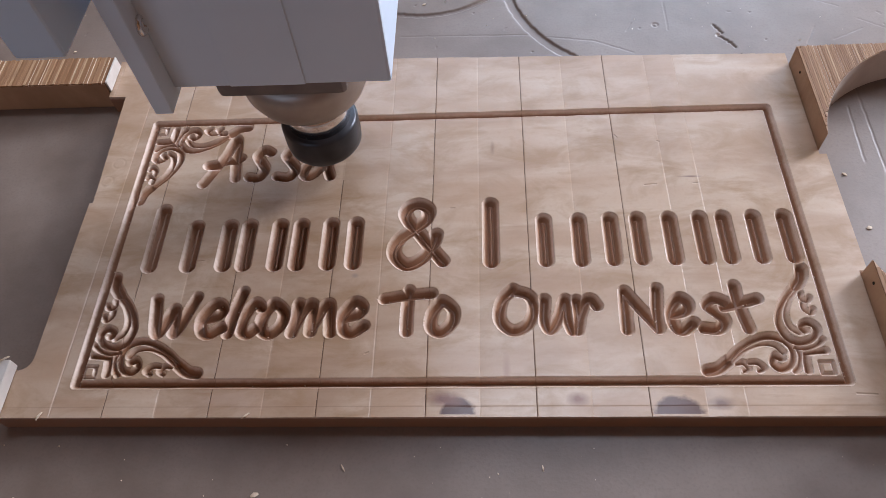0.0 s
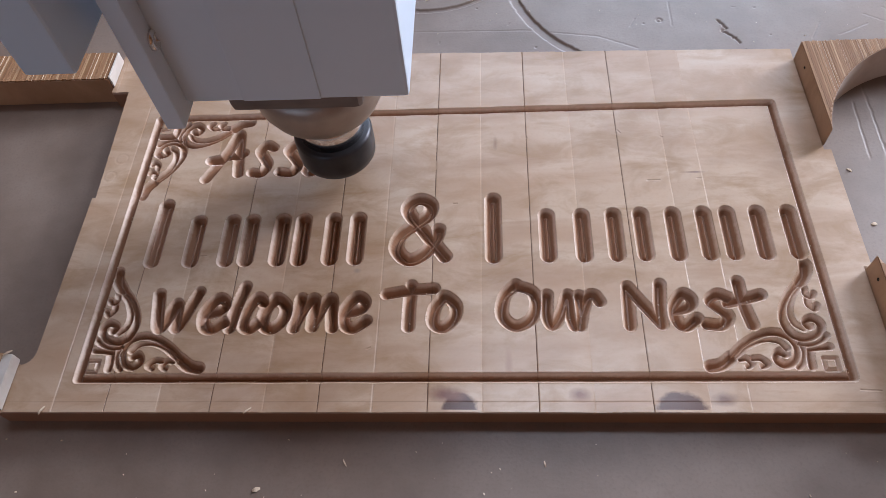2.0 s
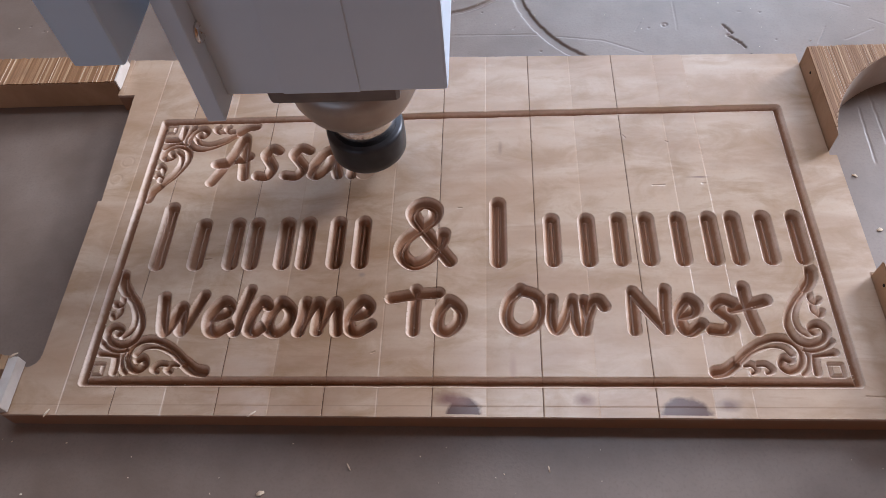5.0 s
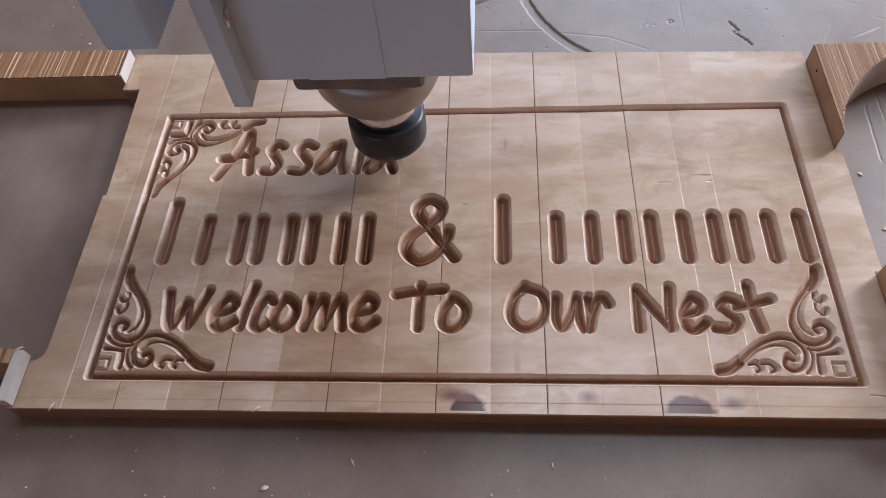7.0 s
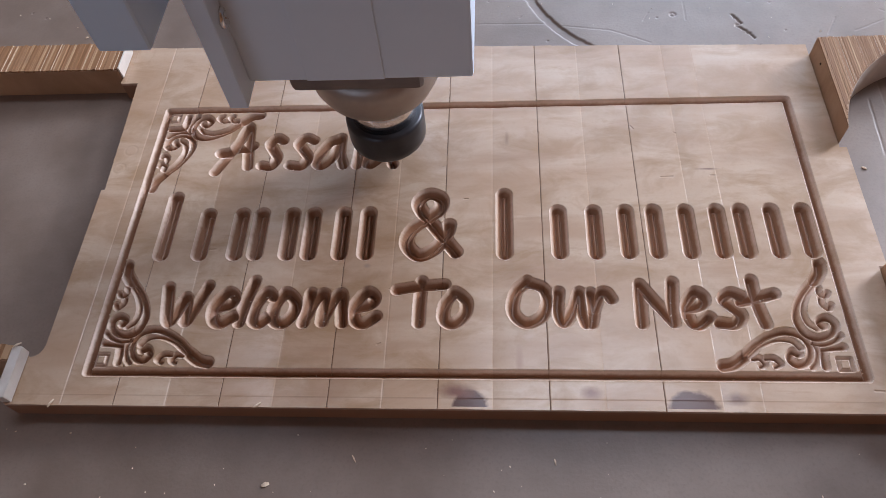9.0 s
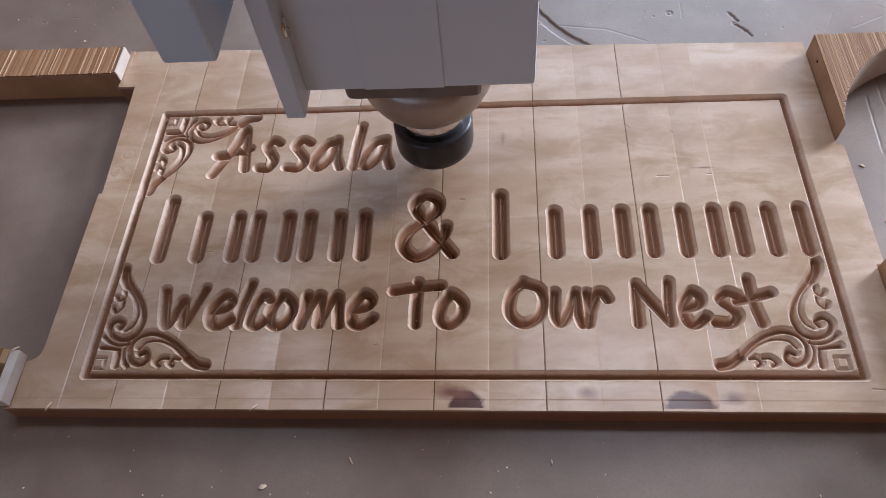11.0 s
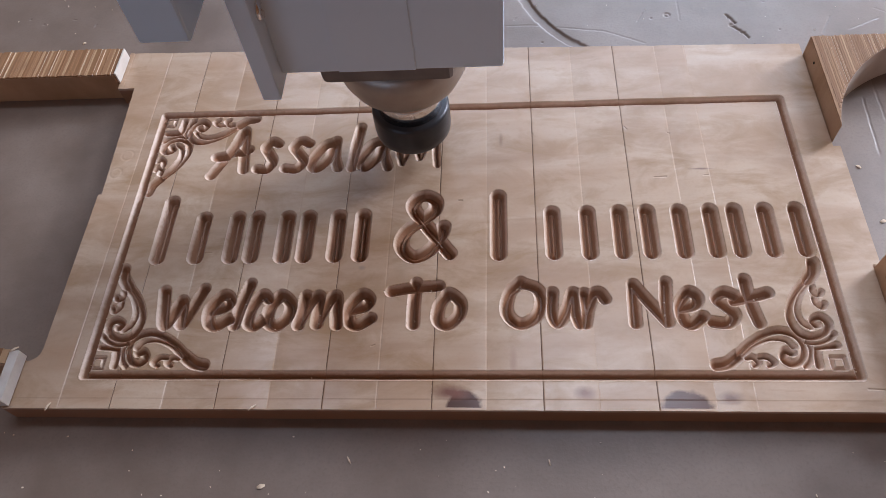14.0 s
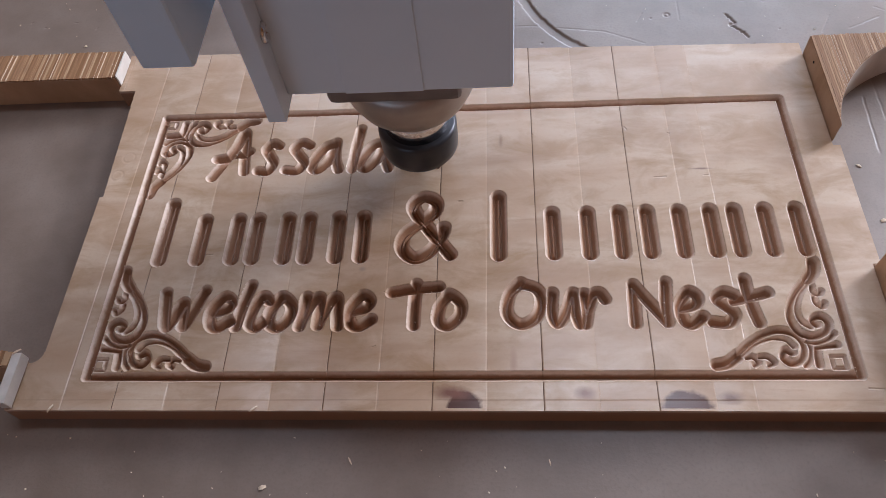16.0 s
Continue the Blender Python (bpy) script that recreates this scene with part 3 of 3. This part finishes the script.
def board():
    top = empty("carved_board", (0.25, 0.14, BED_Z))
    tagged(top, "pale glued wooden board with carved border, scrolls and lettering", "wooden board")
    edges = STRIP_EDGES
    ys = np.linspace(-0.022, 0.312, 836)
    for k, (a, b) in enumerate(zip(edges, edges[1:])):
        xs = np.linspace(a, b, max(8, int(round((b - a) / 0.0004))))
        E = np.full((len(ys), len(xs)), -1.0)
        for line, w in OLD_CUTS:
            if line[:, 0].max() + w > a and line[:, 0].min() - w < b:
                inside(E, xs, ys, line, w)
        # raised fibres on lower and left rims only, coloured pale as a lit edge
        gy, gx = np.gradient(np.maximum(E, -0.003), ys, xs)
        lit_rim = 0.00028 * np.exp(-((E + 0.0002) / 0.00035) ** 2) * np.clip(0.8 * gy + 0.6 * gx, 0, 1)
        lit_rim *= np.random.uniform(0.5, 1.2, E.shape)
        for line, w in FRESH_CUTS:
            inside(E, xs, ys, line, w)
        Z = vee(E) + np.where(E < 0.0005, lit_rim, 0)
        cut = (Z < -0.0001) | (lit_rim > 0.00007)
        Z += np.where(cut, np.random.normal(0, 0.00004, Z.shape), 0)
        Z += strip_lean(xs, k)[None, :]
        if k in DARK_JOINTS:
            # open glue joint along one side of this strip
            Z -= 0.0005 * np.clip(1 - (xs - a) / 0.0007, 0, 1)[None, :]
        if k + 1 not in DARK_JOINTS:
            Z -= 0.00014 * np.clip(1 - (b - xs) / 0.0006, 0, 1)[None, :]
        if k < 2:
            X, Y = np.meshgrid(xs, ys)
            for cx, cy in ((-0.017, 0.191), (-0.022, 0.173)):
                ring = np.abs(np.hypot(X - cx, Y - cy) - 0.0048)
                Z -= 0.00012 * np.clip(1 - ring / 0.0014, 0, 1)
        Z -= 0.0001 * (ys < -0.0135)[:, None]
        for cx, cy, dx, dy in ((0.307, 0.204, 0.0008, -0.002), (0.251, 0.140, 0.003, 0), (0.378, 0.208, 0.002, -0.003), (0.410, 0.201, 0.002, -0.001), (0.196, 0.023, 0.002, 0.001),
                               (0.395, 0.158, 0.009, 0.0005), (0.431, 0.159, 0.003, 0), (0.205, 0.064, -0.004, 0.0005), (0.502, -0.006, 0.012, -0.0006), (0.06, 0.097, 0.012, 0.0004)):
            carve_dent(Z, xs, ys, np.array([(cx, cy), (cx + dx, cy + dy)]))
        cells = [(v[:-1] + v[1:]) / 2 for v in (xs, ys)]
        CX, CY = np.meshgrid(*cells)
        keep = outline(CX, CY)
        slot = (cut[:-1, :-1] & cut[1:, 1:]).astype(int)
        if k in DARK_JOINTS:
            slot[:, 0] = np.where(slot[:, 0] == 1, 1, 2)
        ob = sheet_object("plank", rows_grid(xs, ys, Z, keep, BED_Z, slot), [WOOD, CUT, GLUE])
        ob.parent = top
        ob.matrix_parent_inverse = Matrix.Translation(top.location).inverted()
    return top


board()


def uncut_wood():
    """The wood that still fills a letter; it is taken down to the cut's floor as the tool passes."""
    made = []
    cuts = [c[:2] for c in fresh_cuts()]
    for k, (line, w, t0, t1) in enumerate(fresh_cuts()):
        lo, hi = line.min(0) - w - 0.001, line.max(0) + w + 0.001
        xs, ys = np.arange(math.floor(lo[0] / 0.0005), hi[0] / 0.0005 + 1) * 0.0005, np.arange(math.floor(lo[1] / 0.0005), hi[1] / 0.0005 + 1) * 0.0005
        CX, CY = np.meshgrid((xs[:-1] + xs[1:]) / 2, (ys[:-1] + ys[1:]) / 2)
        own = nearness(CX, CY, line)
        keep = own < w + 0.0005
        for j, (other, wide) in enumerate(cuts):
            gap = nearness(CX, CY, other) - wide
            if j != k:
                keep &= (own - w < gap) if j < k else (own - w <= gap)
        ob = sheet_object("wood_in_letter", rows_grid(xs, ys, np.tile(strip_lean(xs) + 0.00002, (len(ys), 1)), keep, -0.0035), [WOOD])
        tagged(ob, "pale wood not yet cut from a letter", "wood", "wood in the letters")
        made.append((ob, t0, t1))
    return made


UNCUT = uncut_wood()


# ---- raised rails and blocks beside the board ----
def laminated(name, label, x0, x1, y0, y1, z1, skew=0.0, ply=0.0042, slant=None):
    """A block glued from thin upright plies that run back and forth; slant cuts its end."""
    top = empty(name, ((x0 + x1) / 2, (y0 + y1) / 2, BED_Z))
    tagged(top, label, "plywood block")
    grid = Matrix.Translation(top.location).inverted()

    def sheared(bm):
        for v in bm.verts:
            v.co.x += skew * (v.co.y - y0)
            if slant and v.co.y < (y0 + y1) / 2:
                v.co.y = min(max(y0, y0 + slant * (v.co.x - x0)), y1 - 0.002)
        return bm

    part("body", sheared(box(x0, x1, y0, y1, BED_Z, z1 - 0.0012, 0.0006, 1)), PLY_BODY, top, "smooth brown plywood side").matrix_parent_inverse = grid
    x, thin = x0, False
    while x < x1 - 0.001:
        thin = not thin and random.random() < 0.75
        w = min(ply * (random.uniform(0.10, 0.22) if thin else random.uniform(0.5, 1.7)), x1 - x)
        h = z1 + random.uniform(-0.0003, 0.0004)
        bm = box(x, x + w - 0.00012, y0 + random.uniform(0, 0.0008), y1 + random.uniform(-0.0012, 0.0004), z1 - 0.0014, h)
        part("ply", sheared(bm), CHIP if thin and random.random() < 0.25 else PLY, top).matrix_parent_inverse = grid
        x += w
    return top


laminated("plywood_rail", "brown laminated plywood rail with striped edge grain", -0.40, -0.0475, 0.272, 0.3045, 0.0105, ply=0.0015)
laminated("plywood_rail", "brown laminated plywood rail with a pale splintered end", -0.40, -0.0465, 0.006, 0.0175, 0.0095)


def cut_block(label, x0, x1, y0, y1, z1, ply, circle, upper):
    """A laminated block with a round bite cut out of one side: upper blocks lie behind the circle, lower ones before it."""
    cx, cy, r = circle
    top = empty("plywood_block", ((x0 + x1) / 2, (y0 + y1) / 2, BED_Z))
    tagged(top, label, "plywood block", "plywood blocks beside the board")
    grid = Matrix.Translation(top.location).inverted()

    def bite(x):
        d = math.sqrt(max(r * r - (x - cx) ** 2, 0.0))
        return min(cy + d, y1 - 0.001) if upper else max(cy - d, y0 + 0.001)

    steps = 48
    curve = [(x, bite(x)) for x in (x0 + (x1 - x0) * (k / steps) ** 1.5 for k in range(steps + 1))]
    far = y1 if upper else y0
    ring = curve + [(x1, far), (x0, far)]
    bm = bmesh.new()
    low = [bm.verts.new((x, y, BED_Z)) for x, y in ring]
    high = [bm.verts.new((x, y, z1 - 0.0004)) for x, y in ring]
    bm.faces.new(low)
    bm.faces.new(high)
    for k in range(len(ring)):
        m = (k + 1) % len(ring)
        bm.faces.new((low[k], low[m], high[m], high[k])).material_index = 1 if k < steps else 0
    bmesh.ops.recalc_face_normals(bm, faces=bm.faces)
    body = part("body", bm, PLY_BODY, top, "brown plywood body with a pale round cut")
    body.data.materials.append(SAWN)
    body.matrix_parent_inverse = grid
    for yk, zk in ((y0 + 0.78 * (y1 - y0), z1 - 0.008),):
        hole = lathe([(0.0011, 0.0), (0.0011, 0.0006)], 12)
        bmesh.ops.transform(hole, matrix=pose(x0 - 0.0004, yk, zk, 0, 90, 0), verts=hole.verts)
        part("knot", hole, HOLE, top, "small dark knot").matrix_parent_inverse = grid
    x, thin = x0, False
    while x < x1 - 0.002:
        thin = not thin and random.random() < 0.75
        w = ply * (random.uniform(0.12, 0.26) if thin else random.uniform(0.5, 1.7))
        h = z1 + random.uniform(-0.0001, 0.0001)
        near = max(bite(x), bite(x + w)) if upper else min(bite(x), bite(x + w))
        ya, yb = (near + 0.0002, y1 + random.uniform(-0.001, 0.0006)) if upper else (y0, near - 0.0002)
        if yb > ya:
            part("ply", box(x, x + w - 0.00012, ya, yb, z1 - 0.0008, h), CHIP if thin and random.random() < 0.25 else PLY, top).matrix_parent_inverse = grid
        x += w
    return top


cut_block("brown laminated plywood block with striped top and round bite", 0.529, 0.72, 0.183, 0.2815, 0.0185, 0.0011, (0.6394, 0.1704, 0.1118), True)
cut_block("brown laminated plywood block standing in its own shadow", 0.5287, 0.72, -0.021, 0.090, 0.0185, 0.0015, (0.6801, 0.1420, 0.164), False)


def rail_ends():
    # Separate slabs whose pale colour carries the light on the rails' ends
    ob = mesh_object("rail_end", box(-0.0470, -0.0455, 0.2725, 0.3035, 0.0002, 0.0112, 0.0004), PALE)
    tagged(ob, "end of the plywood rail, coloured pale as if lit", "wood strip")
    ob = mesh_object("rail_end", box(-0.0462, -0.0395, -0.0195, 0.0160, 0.0003, 0.0098, 0.0006), PALE)
    tagged(ob, "splintered wood strip on the board's corner, coloured pale as if lit", "wood strip")


rail_ends()


# ---- the spindle ----
def spindle():
    top = empty("router_spindle", (0, 0, 0))
    tagged(top, "light grey machine spindle housing with black collet nut over the board", "router spindle")
    y0 = -0.0537

    def turned(profile, steps):
        bm = lathe(profile, steps)
        bmesh.ops.translate(bm, vec=(0.0042, 0, 0), verts=bm.verts)
        return bm

    zb, zt = 0.130, 0.52
    part("housing", box(-0.0608, 0.072, y0, 0.062, zb, zt, 0.0022), PAINT, top)
    part("front_cover", box(-0.0255, 0.0205, y0 - 0.0012, y0 + 0.002, zb + 0.001, zt - 0.01, 0.0006), PAINT, top)
    plate = part("side_plate", box(-0.0712, -0.0600, -0.0685, 0.050, 0.1235, zt, 0.0010), PAINT, top)
    bolt = bmesh.new()
    lathe([(0.0060, 0), (0.0060, 0.0012), (0.0051, 0.0024), (0.0034, 0.0024), (0.0031, 0.0008), (0.0005, 0.0006)], 24, bm=bolt)
    bmesh.ops.transform(bolt, matrix=pose(-0.0602, -0.0560, 0.1795, 0, 90, 0), verts=bolt.verts)
    part("bolt", bolt, BRIGHT, plate, "round steel bolt head", True)
    part("bracket", box(-0.112, -0.0845, -0.0925, -0.012, 0.190, zt, 0.0025, 3), PAINT_BLUE, top, "pale blue-grey painted bracket")
    bm = box(-0.0415, 0.0415, -0.0440, 0.044, 0.1095, 0.1305, 0.006, 3)
    part("flange", bm, FLANGE, top, "dusty dark square flange")
    part("nose", turned([(0.034, 0.1105), (0.0438, 0.1090), (0.0446, 0.100), (0.0434, 0.088), (0.0388, 0.078), (0.0316, 0.0705), (0.0262, 0.0670), (0.020, 0.0660)], 72), STEEL, top, "rounded turned steel spindle nose", True)
    part("shaft", turned([(0.0235, 0.068), (0.0235, 0.0435)], 64), BRIGHT, top, "bright steel shaft ring", True)
    nut = turned([(0.0205, 0.0465), (0.0262, 0.0465), (0.0278, 0.0455), (0.0285, 0.0435), (0.0286, 0.028), (0.0282, 0.0230), (0.0262, 0.0200), (0.015, 0.0195), (0.009, 0.0215)], 72)
    part("collet_nut", nut, BLACK, top, "glossy black collet nut", True)
    part("cutter", turned([(0.003, 0.026), (0.003, 0.010), (0.0028, 0.004), (0.0002, -0.003)], 20), BRIGHT, top, "slim steel engraving cutter", True)
    return top


SPINDLE = spindle()


# ---- chips and dust ----
def chip(x, y, z, l, w, h, turn, tilt, label="pale curled wood chip"):
    bm = bmesh.new()
    n = 5
    rows = []
    for i in range(n):
        u = i / (n - 1) - 0.5
        c = h * (1 - 4 * u * u)
        s = w * (1 - 1.1 * abs(u))
        rows.append([bm.verts.new(q) for q in ((u * l, -s / 2, c), (u * l, s / 2, c), (u * l, s / 2, c + 0.0005), (u * l, -s / 2, c + 0.0005))])
    for a, b in zip(rows, rows[1:]):
        for j in range(4):
            bm.faces.new((a[j], a[(j + 1) % 4], b[(j + 1) % 4], b[j]))
    bm.faces.new(rows[0][::-1])
    bm.faces.new(rows[-1])
    bmesh.ops.recalc_face_normals(bm, faces=bm.faces)
    ob = mesh_object("wood_chip", bm, CHIP)
    ob.matrix_world = pose(x, y, z, tilt, 0, turn)
    return tagged(ob, label, "wood chip", "loose wood chips")


for x, y, z, l, w, turn in ((0.131, -0.064, BED_Z, 0.005, 0.003, 20), (0.467, 0.312, BED_Z, 0.004, 0.003, 60), (0.123, -0.0195, 0, 0.006, 0.0012, 40), (-0.013, -0.0195, 0, 0.006, 0.0014, 65),
                            (0.185, -0.047, BED_Z, 0.005, 0.001, 120), (0.31, -0.047, BED_Z, 0.004, 0.001, 100), (-0.043, 0.0165, 0.0098, 0.006, 0.0016, 35), (0.541, 0.186, BED_Z, 0.005, 0.002, 30),
                            (0.552, 0.178, BED_Z, 0.004, 0.002, 140), (0.556, 0.128, BED_Z, 0.004, 0.003, 10), (0.592, 0.312, BED_Z, 0.010, 0.002, 10), (0.562, 0.287, 0.0105, 0.005, 0.002, 15),
                            (0.221, 0.395, BED_Z, 0.004, 0.002, 30), (0.30, 0.302, BED_Z, 0.004, 0.0014, 70), (0.235, 0.300, BED_Z, 0.005, 0.002, 100), (-0.11, 0.345, BED_Z, 0.003, 0.002, 30)):
    chip(x, y, z, l, w, 0.0006, turn, 0)


def dust():
    bm = bmesh.new()
    spots = []
    for line, w in frame_cuts():
        for _ in range(46):
            i = random.randrange(4)
            t = random.random()
            p = line[i] * (1 - t) + line[i + 1] * t
            spots.append((p[0] + random.uniform(-0.0004, 0.0004), p[1] + random.uniform(-0.0004, 0.0004), -0.0054))
    for ch, line, w in lettering():
        for _ in range(2):
            p = line[random.randrange(len(line))]
            spots.append((p[0] + random.uniform(-0.0004, 0.0004), p[1] + random.uniform(-0.0004, 0.0004), -0.0066))
    for _ in range(150):
        y = random.choice((random.uniform(-0.1, -0.03), random.uniform(0.31, 0.44)))
        spots.append((random.uniform(-0.2, 0.65), y, BED_Z))
    for x, y, z in spots:
        s = random.uniform(0.0002, 0.0007)
        m = pose(x, y, z + s * 0.4, random.uniform(0, 90), random.uniform(0, 90), random.uniform(0, 180)) @ Matrix.Diagonal((s * random.uniform(1, 2.5), s, s * 0.6, 1))
        bmesh.ops.create_icosphere(bm, subdivisions=1, radius=1, matrix=m)
    tagged(mesh_object("sawdust", bm, CHIP), "scattered pale sawdust grains in the cuts and on the bed", "sawdust", kind="stuff")


dust()

# ---- what moves ----
SPINDLE_PATH = [
    (0, 0.1510, 0.1927), (0.2, 0.1531, 0.1823), (0.4, 0.1526, 0.1742), (0.5, 0.1520, 0.1797), (0.6, 0.1505, 0.1854), (0.8, 0.1625, 0.1879), (1, 0.1630, 0.1787), (1.2, 0.1641, 0.1732),
    (1.4, 0.1623, 0.1953), (1.5, 0.1635, 0.2077), (1.6, 0.1641, 0.2127), (1.8, 0.1619, 0.2012), (2, 0.1610, 0.1757), (2.2, 0.1639, 0.1733), (2.4, 0.1620, 0.1732), (2.5, 0.1612, 0.1827),
    (2.6, 0.1597, 0.1996), (2.8, 0.1614, 0.2135), (3, 0.1632, 0.2007), (3.2, 0.1631, 0.1795), (3.4, 0.1636, 0.1774), (3.5, 0.1630, 0.1797), (3.6, 0.1634, 0.1864), (3.8, 0.1728, 0.1856),
    (4, 0.1730, 0.1757), (4.2, 0.1721, 0.1780), (5.2, 0.1825, 0.1850), (6.4, 0.1913, 0.1893), (6.5, 0.1920, 0.1847), (6.6, 0.1909, 0.1780), (6.8, 0.1919, 0.1832), (7, 0.1910, 0.1917),
    (7.2, 0.1897, 0.1944), (7.4, 0.1802, 0.1931), (7.5, 0.1720, 0.1827), (7.6, 0.1693, 0.1741), (7.8, 0.1770, 0.1718), (8, 0.1870, 0.1837), (8.2, 0.1901, 0.1823), (8.4, 0.1917, 0.1712),
    (8.5, 0.1930, 0.1727), (8.6, 0.1919, 0.1733), (8.8, 0.1904, 0.1704), (9, 0.1900, 0.1857), (9.2, 0.1829, 0.1795), (10.2, 0.2090, 0.1810), (11.3, 0.2310, 0.1757), (11.4, 0.2313, 0.1703),
    (11.5, 0.2320, 0.1767), (11.6, 0.2297, 0.1887), (11.8, 0.2253, 0.1997), (12, 0.2190, 0.1827), (12.2, 0.2170, 0.1832), (12.4, 0.2153, 0.1996), (12.5, 0.2130, 0.1987), (12.6, 0.2078, 0.1904),
    (12.8, 0.2016, 0.1737), (13, 0.2020, 0.1897), (13.2, 0.1989, 0.2002), (13.4, 0.1993, 0.1884), (13.5, 0.2000, 0.1757), (13.6, 0.1997, 0.1716), (13.8, 0.2046, 0.1733), (14, 0.2130, 0.1947),
    (14.2, 0.2142, 0.1866), (14.4, 0.2149, 0.1713), (14.5, 0.2170, 0.1737), (14.6, 0.2188, 0.1785), (14.8, 0.2253, 0.1930), (15, 0.2280, 0.1847), (15.2, 0.2300, 0.1713), (15.4, 0.2305, 0.1696),
    (15.5, 0.2290, 0.1717), (15.6, 0.2293, 0.1807), (15.8, 0.2257, 0.1949), (16, 0.2190, 0.1787),
]


def motions():
    walk(SPINDLE, [(t, pose(x, y, 0)) for t, x, y in SPINDLE_PATH])
    for ob, t0, t1 in UNCUT:
        deep = -0.0120
        walk(ob, [(0, pose(0, 0, 0)), (t0, pose(0, 0, 0)), (t1, pose(0, 0, deep)), (16, pose(0, 0, deep))])


motions()
